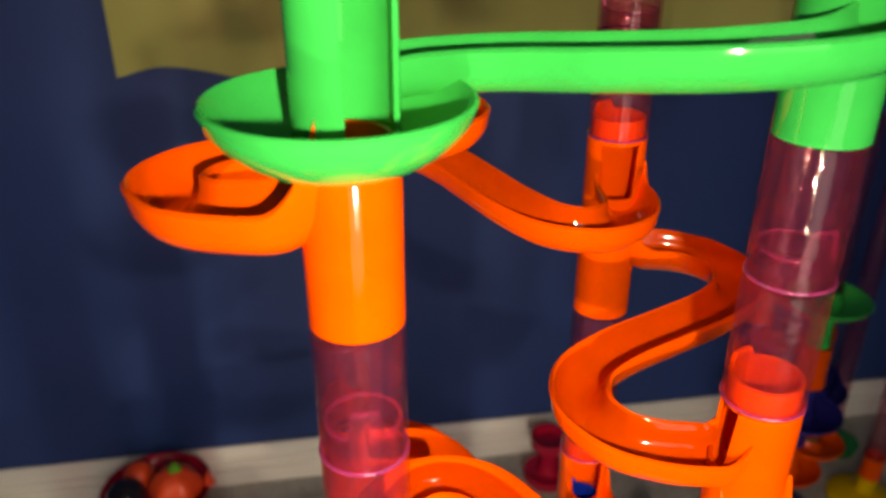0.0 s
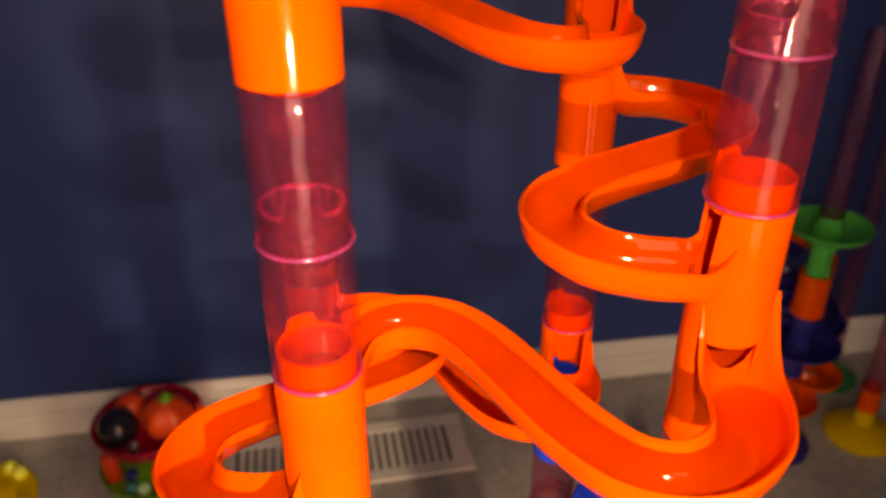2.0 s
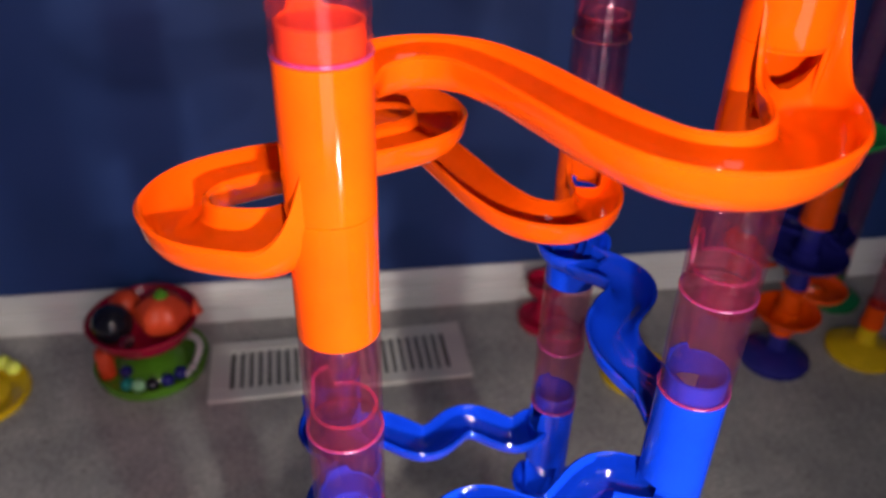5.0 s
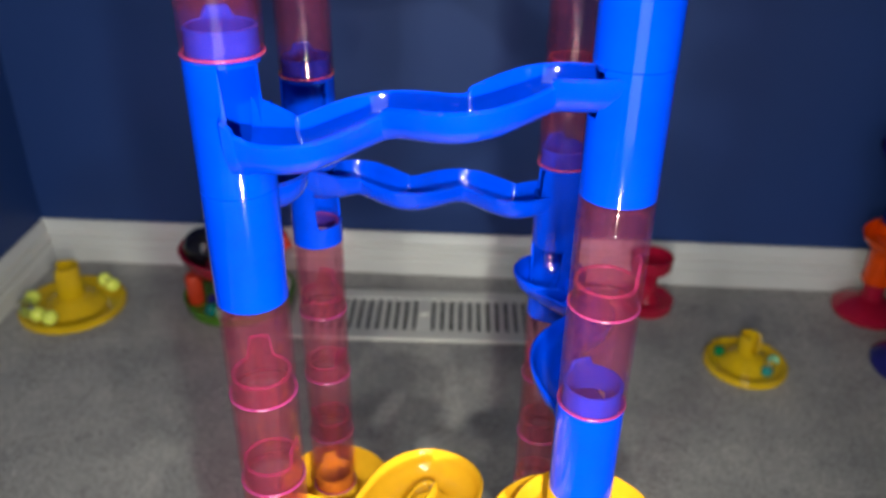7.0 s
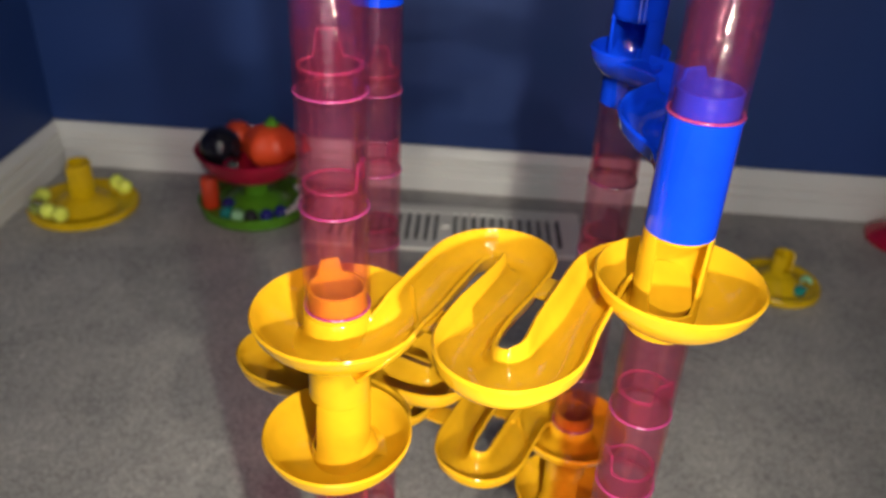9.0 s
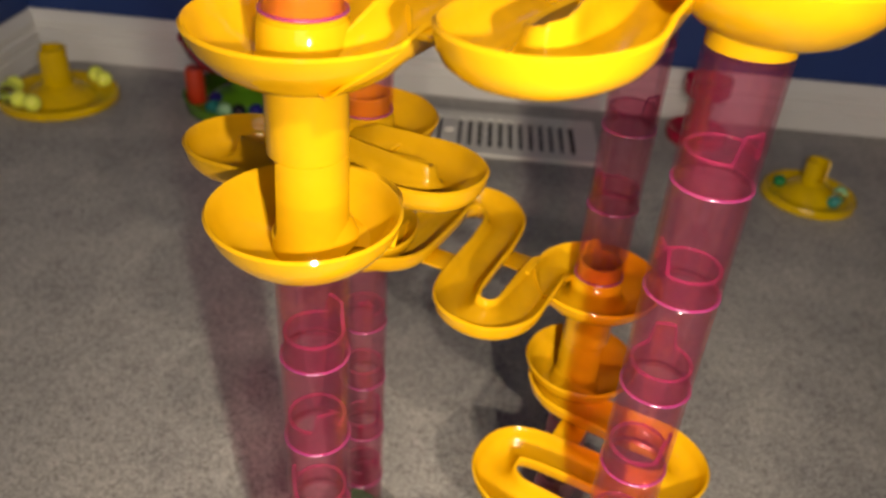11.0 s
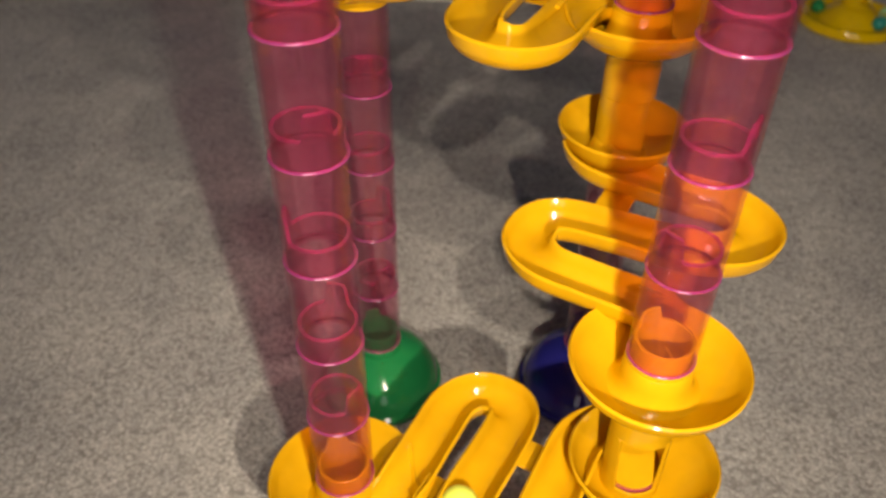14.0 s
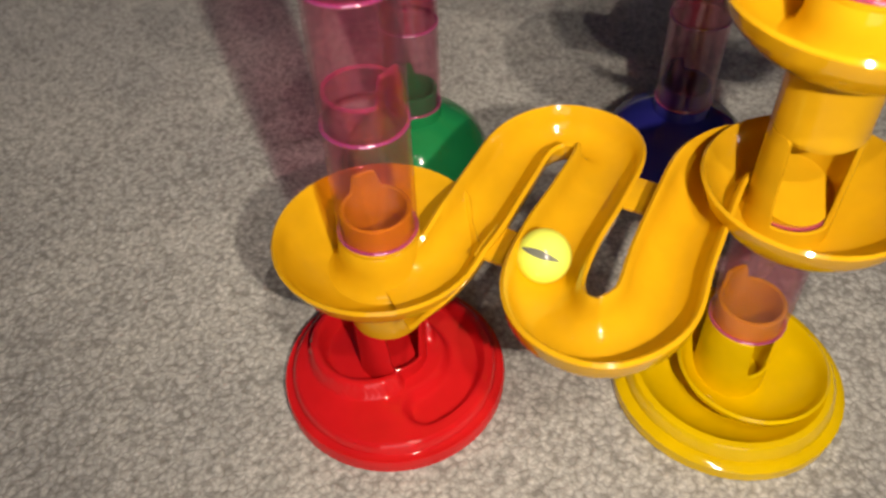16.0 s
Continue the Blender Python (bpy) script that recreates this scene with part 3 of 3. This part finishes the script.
def relief_disc(R, height, nr=46, na=120):
    bm = bmesh.new()
    mid = bm.verts.new((0, 0, height(0, 0)))
    rings = []
    for i in range(1, nr + 1):
        r = R * 0.985 * i / nr
        rings.append([bm.verts.new((r * math.cos(2 * math.pi * k / na), r * math.sin(2 * math.pi * k / na), height(r * math.cos(2 * math.pi * k / na), r * math.sin(2 * math.pi * k / na)))) for k in range(na)])
    for r, z in ((R, 0.0048), (R, 0.0010), (R * 0.975, 0.0)):
        rings.append([bm.verts.new((r * math.cos(2 * math.pi * k / na), r * math.sin(2 * math.pi * k / na), z)) for k in range(na)])
    for k in range(na):
        bm.faces.new((mid, rings[0][k], rings[0][(k + 1) % na]))
    for a, b in zip(rings, rings[1:]):
        for k in range(na):
            bm.faces.new((a[k], b[k], b[(k + 1) % na], a[(k + 1) % na]))
    bm.faces.new(rings[-1])
    return bm

def base_foot(col, mat, label, kind_):
    x, y = COL[col]
    zt = LEVEL[0]
    e = thing("tower_base", x, y, 0, label, "marble run base", "round bases of the marble run")
    if kind_ == "dome":
        part("foot", lathe([(0.0, 0.0), (0.036, 0.0), (0.0375, 0.002), (0.0375, 0.006), (0.0355, 0.0075), (0.0350, 0.012), (0.031, 0.021), (0.024, 0.028), (0.0155, 0.032), (RT, 0.0335), (0.0, 0.0335)]), mat, e)
    elif kind_ == "tray":
        part("foot", lathe([(0.0, 0.0), (0.0410, 0.0), (0.0422, 0.0012), (0.0422, 0.0055), (0.0405, 0.0068), (0.0385, 0.0070), (0.0378, 0.0105), (0.0365, 0.0125), (0.0345, 0.0130), (0.0330, 0.0120), (0.0290, 0.0075), (0.0200, 0.0060), (0.0, 0.0060)]), mat, e)
        part("bowl", bowl(0.006, -0.004, 0.0265, 0.0185, 0.0125, ()), mat, e)
    else:
        part("foot", relief_disc(0.0422, red_relief), mat, e)
    part("socket", slotted(RT, RI, 0.006, zt, ((radians(-55), 0.55, 0.020),) if kind_ != "dome" else ()), mat, e)
    if col != "A":
        part("neck", neck(zt - 0.002, 0.0170), mat, e).rotation_euler = (0, 0, radians(205))
    return e
base_foot("A", M_RED, "glossy red plastic round base with a curved groove", "groove")
base_foot("B", M_YTRAY, "glossy yellow plastic round base with a shallow tray", "tray")
base_foot("C", M_DKGREEN, "dark green plastic domed base under a tube", "dome")
base_foot("D", M_NAVY, "dark blue plastic domed base under a tube", "dome")

# ---- floor register ----
def register():
    x0, x1, y0, y1 = -0.184, 0.228, 0.737, 0.872
    e = thing("floor_register", (x0 + x1) / 2, (y0 + y1) / 2, 0, "white enamelled floor vent register set in the carpet", "floor vent")
    w, d = (x1 - x0) / 2, (y1 - y0) / 2
    # dark sheet stands in for the shade of the duct under the slats
    part("duct_shade", block(-w + 0.01, -d + 0.01, 0.0005, w - 0.01, d - 0.01, 0.0015), M_VENT_SHADE, e, smooth=False)
    for s in (-1, 1):
        part("frame", block(-w, s * d - 0.012 - s * 0.012, 0.0, w, s * d + 0.012 - s * 0.012, 0.006, 0.0015), M_VENT, e, smooth=False)
        part("frame", block(s * w - 0.016 - s * 0.016, -d + 0.024, 0.0, s * w + 0.016 - s * 0.016, d - 0.024, 0.006, 0.0015), M_VENT, e, smooth=False)
    part("bar", block(-0.012, -d + 0.024, 0.001, 0.012, d - 0.024, 0.0055, 0.001), M_VENT, e, smooth=False)
    n = 11
    for side in (-1, 1):
        for i in range(n):
            x = side * (0.014 + (w - 0.050) * (i + 0.5) / n)
            part("slat", block(x - 0.0046, -d + 0.024, 0.001, x + 0.0046, d - 0.024, 0.005, 0.0006), M_VENT, e, smooth=False)
    part("lever", block(-0.006, -0.006, 0.005, 0.006, 0.006, 0.011, 0.002), M_VENT, e, smooth=False)
register()

# ---- toys along the wall ----
def marble(x, y, z, mat, label, r=0.008):
    ob = part("marble", ball(r), mat)
    ob.location = (x, y, z)
    return tagged(ob, label, "marble", "glass marbles")

def catch_tray(x, y, R, turn, label):
    e = thing("catch_tray", x, y, 0, label, "marble tray")
    part("tray", lathe([(0, 0), (R * 0.93, 0), (R, 0.003), (R, 0.010), (R * 0.96, 0.013), (R * 0.90, 0.0125), (R * 0.82, 0.007), (0, 0.006)]), M_YTRAY, e)
    part("mound", lathe([(R * 0.62, 0.0065), (R * 0.5, 0.014), (R * 0.38, 0.021), (R * 0.26, 0.025), (0, 0.026)]), M_YTRAY, e)
    st = part("stem", slotted(R * 0.25, R * 0.20, 0.012, R * 0.95, ((radians(turn), 0.7, 0.03),)), M_YTRAY, e)
    return e
catch_tray(-0.530, 0.805, 0.080, 200, "translucent yellow plastic marble catch tray on the carpet")
catch_tray(0.487, 0.700, 0.058, -60, "yellow plastic marble catch tray with a short stem")
for dx, dy, m, lb in ((-0.030, -0.050, M_LEMON, "bright lemon yellow glass marble"), (-0.008, -0.058, M_LEMON, "bright lemon yellow glass marble"), (-0.058, -0.022, M_GLASS, "clear glass marble in a tray"), (-0.052, -0.040, M_GLASS, "clear glass marble in a tray"),
                      (0.048, 0.040, M_LEMON, "bright lemon yellow glass marble"), (0.030, 0.055, M_LEMON, "bright lemon yellow glass marble"), (-0.060, -0.004, M_LEMON, "bright lemon yellow glass marble")):
    marble(-0.530 + dx, 0.805 + dy, 0.0190, m, lb, 0.0120)
for dx, dy, m, lb in ((-0.034, 0.016, M_DKGREEN, "dark green glass marble in a tray"), (0.030, -0.018, M_GLASS, "clear glass marble in a tray"), (0.038, -0.003, M_MINT, "pale green glass marble in a dish"), (0.020, -0.030, M_TEAL, "teal glass marble in a dish")):
    marble(0.487 + dx, 0.700 + dy, 0.0145, m, lb)

def bowl_stack(x, y):
    e = thing("stacked_bowls", x, y, 0, "red toy bowl on a green dish, holding balls and marbles", "toy bowls")
    part("dish", lathe([(0, 0), (0.074, 0), (0.084, 0.006), (0.087, 0.022), (0.084, 0.023), (0.078, 0.010), (0, 0.008)]), M_LIME, e)
    part("post", lathe([(0.022, 0.006), (0.019, 0.030), (0.019, 0.074), (0, 0.074)]), M_LIME, e)
    part("bowl", lathe([(0, 0.060), (0.046, 0.061), (0.062, 0.068), (0.076, 0.084), (0.084, 0.104), (0.081, 0.105), (0.073, 0.087), (0.060, 0.080), (0, 0.077)]), M_CRIMSON, e)
    part("collar", lathe([(0.056, 0.007), (0.050, 0.018), (0.036, 0.026), (0.020, 0.030), (0.0, 0.030)]), M_LIME, e)
    def put(name, bm, mat, dx, dy, z, label, cat):
        ob = part(name, bm, mat)
        ob.location = (x + dx, y + dy, z)
        return tagged(ob, label, cat)
    put("ball", ball(0.031), M_BALL_DARK, -0.040, -0.022, 0.109, "glossy black ball in the red bowl", "ball")
    put("ball", ball(0.024), M_BALL_RED, -0.030, 0.034, 0.104, "dull red ball in the red bowl", "ball")
    bm = bmesh.new()
    bmesh.ops.create_uvsphere(bm, u_segments=32, v_segments=16, radius=0.037)
    for v in bm.verts:
        a = math.atan2(v.co.y, v.co.x)
        k = 1 + 0.07 * math.cos(6 * a)
        v.co.x *= k * 1.05
        v.co.y *= k
        v.co.z *= 0.92
    put("tomato_toy", bm, M_BALL_RED, 0.032, -0.010, 0.1115, "ribbed orange-red soft toy fruit in the red bowl", "toy")
    put("toy_leaf", lathe([(0, 0.0), (0.012, 0.002), (0.006, 0.010), (0, 0.016)], 12), M_LIME, 0.034, -0.008, 0.142, "small green leaf cap on the toy fruit", "toy part")
    put("toy_cone", lathe([(0, -0.002), (0.010, 0.0), (0.006, 0.012), (0, 0.026)], 16), M_BALL_RED, 0.0805, -0.004, 0.1055, "small orange pointed toy on the bowl rim", "toy")
    for dx, dy, m, lb in ((-0.030, -0.058, M_TEAL, "teal glass marble in a dish"), (-0.012, -0.064, M_MINT, "pale green glass marble in a dish"), (0.008, -0.064, M_BALL_DARK, "black glass marble in a dish"),
                          (0.030, -0.058, M_NAVY, "dark blue glass marble"), (0.048, -0.044, M_NAVY, "dark blue glass marble"), (-0.034, -0.030, M_NAVY, "dark blue glass marble")):
        marble(x + dx, y + dy, 0.0195, m, lb, 0.0105)
    put("toy_peg", lathe([(0, 0.0), (0.012, 0.0), (0.013, 0.004), (0.013, 0.046), (0.011, 0.050), (0, 0.050)], 24), M_BALL_RED, -0.064, -0.022, 0.010, "orange plastic toy peg standing in the green dish", "toy")
    beads = thing("bead_string", x, y, 0, "string of small white beads over the dish edge", "beads")
    for i in range(9):
        a = radians(-38 + 10 * i)
        part("bead", ball(0.0062, 0.074 * math.cos(a), 0.074 * math.sin(a), 0.018 + 0.010 * math.sin(i * 0.42), 12, 8), M_TRIM, beads)
    marble(x - 0.016, y - 0.058, 0.1005, M_GLASS, "clear glass marble in the red bowl", 0.0105)
bowl_stack(-0.273, 0.837)

def spool(x, y):
    e = thing("spool_toy", x, y, 0, "glossy red plastic spool-shaped marble cup", "toy")
    part("base", lathe([(0, 0), (0.040, 0), (0.043, 0.004), (0.043, 0.016), (0.040, 0.018), (0.030, 0.014), (0, 0.014)]), M_CRIMSON, e)
    part("stem", lathe([(0.020, 0.014), (0.014, 0.028), (0.014, 0.058), (0.022, 0.068), (0, 0.068)]), M_CRIMSON, e)
    part("cup", lathe([(0, 0.066), (0.026, 0.066), (0.033, 0.074), (0.033, 0.092), (0.030, 0.092), (0.027, 0.078), (0, 0.076)]), M_CRIMSON, e)
spool(0.374, 0.855)

def cat_eye(x, y, z, r=0.0082):
    """Yellow cat-eye marble with a dark blade across it."""
    e = thing("cat_eye_marble", x, y, z, "bright yellow cat-eye glass marble lying in the chute", "marble")
    part("body", ball(r, u=32, v=20), M_LEMON, e)
    bm, rows = bmesh.new(), []
    for i in range(13):
        x0 = r * 0.70 * (i / 6 - 1)
        half = r * 0.02 + r * 0.13 * (1 - (i / 6 - 1) ** 2)
        rows.append([bm.verts.new((x0, k * half, math.sqrt((r * d) ** 2 - x0 * x0 - (k * half) ** 2))) for k, d in ((-1, 1.012), (0, 1.02), (1, 1.012), (1, 0.95), (-1, 0.95))])
    for a, b in zip(rows, rows[1:]):
        for k in range(5):
            bm.faces.new((a[k], a[(k + 1) % 5], b[(k + 1) % 5], b[k]))
    bm.faces.new(rows[0])
    bm.faces.new(rows[-1])
    part("blade", bm, M_BLADE, e, "grey blade inside the marble").rotation_euler = (radians(42), radians(4), radians(-24))
cat_eye(0.0513, -0.0176, 0.0865)

# ---- second, smaller run by the wall ----
def lone_base(x, y, mat, label, R=0.055):
    e = thing("marble_run_stand", x, y, 0, label, "marble run base", "round bases of the second run")
    part("foot", lathe([(0, 0), (R * 0.96, 0), (R, 0.003), (R, 0.010), (R * 0.9, 0.015), (R * 0.6, 0.022), (0.018, 0.028), (0, 0.028)]), mat, e)
    part("socket", ring(0.0165, 0.0135, 0.026, 0.058), mat, e)
P, N, Q, Y = (0.727, 0.853), (0.728, 0.705), (0.920, 0.850), (0.885, 0.698)
lone_base(*P, M_CRIMSON, "dark red plastic round base of a second marble run")
lone_base(*N, M_NAVY, "dark blue plastic round base of a second marble run", 0.058)
lone_base(*Q, M_DKGREEN, "green plastic round base of a second marble run")
lone_base(*Y, M_YTRAY, "yellow plastic round base of a second marble run", 0.058)

def column_piece(x, y, z0, z1, mat, label, r=0.0165):
    e = thing("run_tube", x, y, z0, label, "marble run tube", "tubes of the second run")
    part("body", ring(r, r - 0.002, 0, z1 - z0), mat, e)
    part("collar", ring(r + 0.0015, r + 0.0002, 0.0, 0.010), mat, e)
def curl(x, y, z, R, turn, sweep, drop, mat, label, half=0.015):
    e = thing("curl_chute", x, y, z, label, "marble run chute", "chutes of the second run")
    pts = []
    for i in range(13):
        a = radians(turn + sweep * i / 12)
        pts.append((R * math.cos(a), R * math.sin(a), -drop * i / 12))
    part("trough", trough(pts, half, 0.015, 0.002), mat, e)
def wall_dish(x, y, z, R, mat, label, deep=0.022):
    e = thing("run_dish", x, y, z, label, "marble run dish", "dishes of the second run")
    part("bowl", bowl(0, 0, R, 0.0, deep, (), wall=0.0025, n=40), mat, e)
    part("hub", ring(0.0215, 0.0172, -deep - 0.012, 0.004), mat, e)
def arm(a, b, z0, z1, bulge, mat, label):
    """Bowed chute from one column of the second run to the next."""
    e = thing("bowed_chute", a[0], a[1], z0, label, "marble run chute", "chutes of the second run")
    d = Vector((b[0] - a[0], b[1] - a[1], z1 - z0))
    side = Vector((-d.y, d.x, 0)).normalized()
    part("trough", trough([d * (i / 8) + side * bulge * math.sin(math.pi * i / 8) for i in range(9)], 0.018, 0.016, 0.002), mat, e)
PT = "clear pink tube of the second marble run"
OT = "orange plastic tube of the second marble run"
NT = "dark blue plastic tube of the second marble run"
OC = "orange plastic curled chute of the second marble run"
NC = "dark blue plastic spiral chute of the second marble run"
column_piece(*P, 0.058, 0.160, M_ORANGE, OT, 0.022)
column_piece(*P, 0.160, 0.290, M_NAVY, NT)
column_piece(*P, 0.290, 0.368, M_ORANGE, OT, 0.023)
column_piece(*P, 0.368, 0.690, M_PINK, PT)
column_piece(*N, 0.058, 0.150, M_ORANGE, OT)
column_piece(*N, 0.150, 0.265, M_NAVY, NT)
column_piece(*N, 0.265, 0.335, M_ORANGE, OT, 0.023)
column_piece(*N, 0.335, 0.430, M_GREEN, "green plastic tube of the second marble run")
column_piece(*N, 0.430, 0.690, M_PINK, PT)
column_piece(*Q, 0.058, 0.690, M_PINK, PT)
column_piece(*Y, 0.058, 0.100, M_ORANGE, OT)
column_piece(*Y, 0.100, 0.300, M_PINK, PT)
wall_dish(N[0], N[1], 0.102, 0.052, M_ORANGE, "orange plastic dish low on the second marble run")
wall_dish(N[0], N[1], 0.214, 0.062, M_NAVY, "dark blue plastic dish of the second marble run")
wall_dish(N[0], N[1], 0.415, 0.060, M_GREEN, "green plastic dish of the second marble run")
arm(P, N, 0.345, 0.318, 0.055, M_ORANGE, OC)
arm(P, N, 0.150, 0.130, 0.040, M_ORANGE, OC)
curl(P[0] - 0.004, P[1] - 0.030, 0.160, 0.032, 60, 260, 0.020, M_ORANGE, OC, 0.018)
curl(N[0] + 0.034, N[1] + 0.006, 0.152, 0.034, 170, 300, 0.014, M_ORANGE, OC, 0.019)
for i in range(4):
    curl(P[0] + 0.006 + 0.008 * i, P[1] - 0.044 - 0.016 * i, 0.300 - 0.026 * i, 0.056, 20 + 90 * i, 320, 0.024, M_NAVY, NC, 0.019)

# ---- cloth hanging high on the wall ----
def valance():
    bm = bmesh.new()
    xs = np.linspace(-0.235, 1.25, 120)
    rows = []
    for x in xs:
        y = 0.912 - 0.028 * x + 0.012 * math.sin(x * 26) + 0.006 * math.sin(x * 61 + 1)
        zb = 0.728 + 0.007 * math.cos(x * 13 + 2.8) + 0.006 * math.sin(x * 31)
        rows.append([bm.verts.new((x, y - 0.002, z)) for z in (zb, zb + 0.05, zb + 0.15, 1.2)] + [bm.verts.new((x, y + 0.002, z)) for z in (1.2, zb + 0.15, zb + 0.05, zb)])
    for a, b in zip(rows, rows[1:]):
        for k in range(8):
            bm.faces.new((a[k], a[(k + 1) % 8], b[(k + 1) % 8], b[k]))
    bm.faces.new(rows[0])
    bm.faces.new(rows[-1])
    ob = part("curtain", bm, M_CLOTH)
    return tagged(ob, "olive cloth valance hanging in folds on the wall", "curtain")
valance()
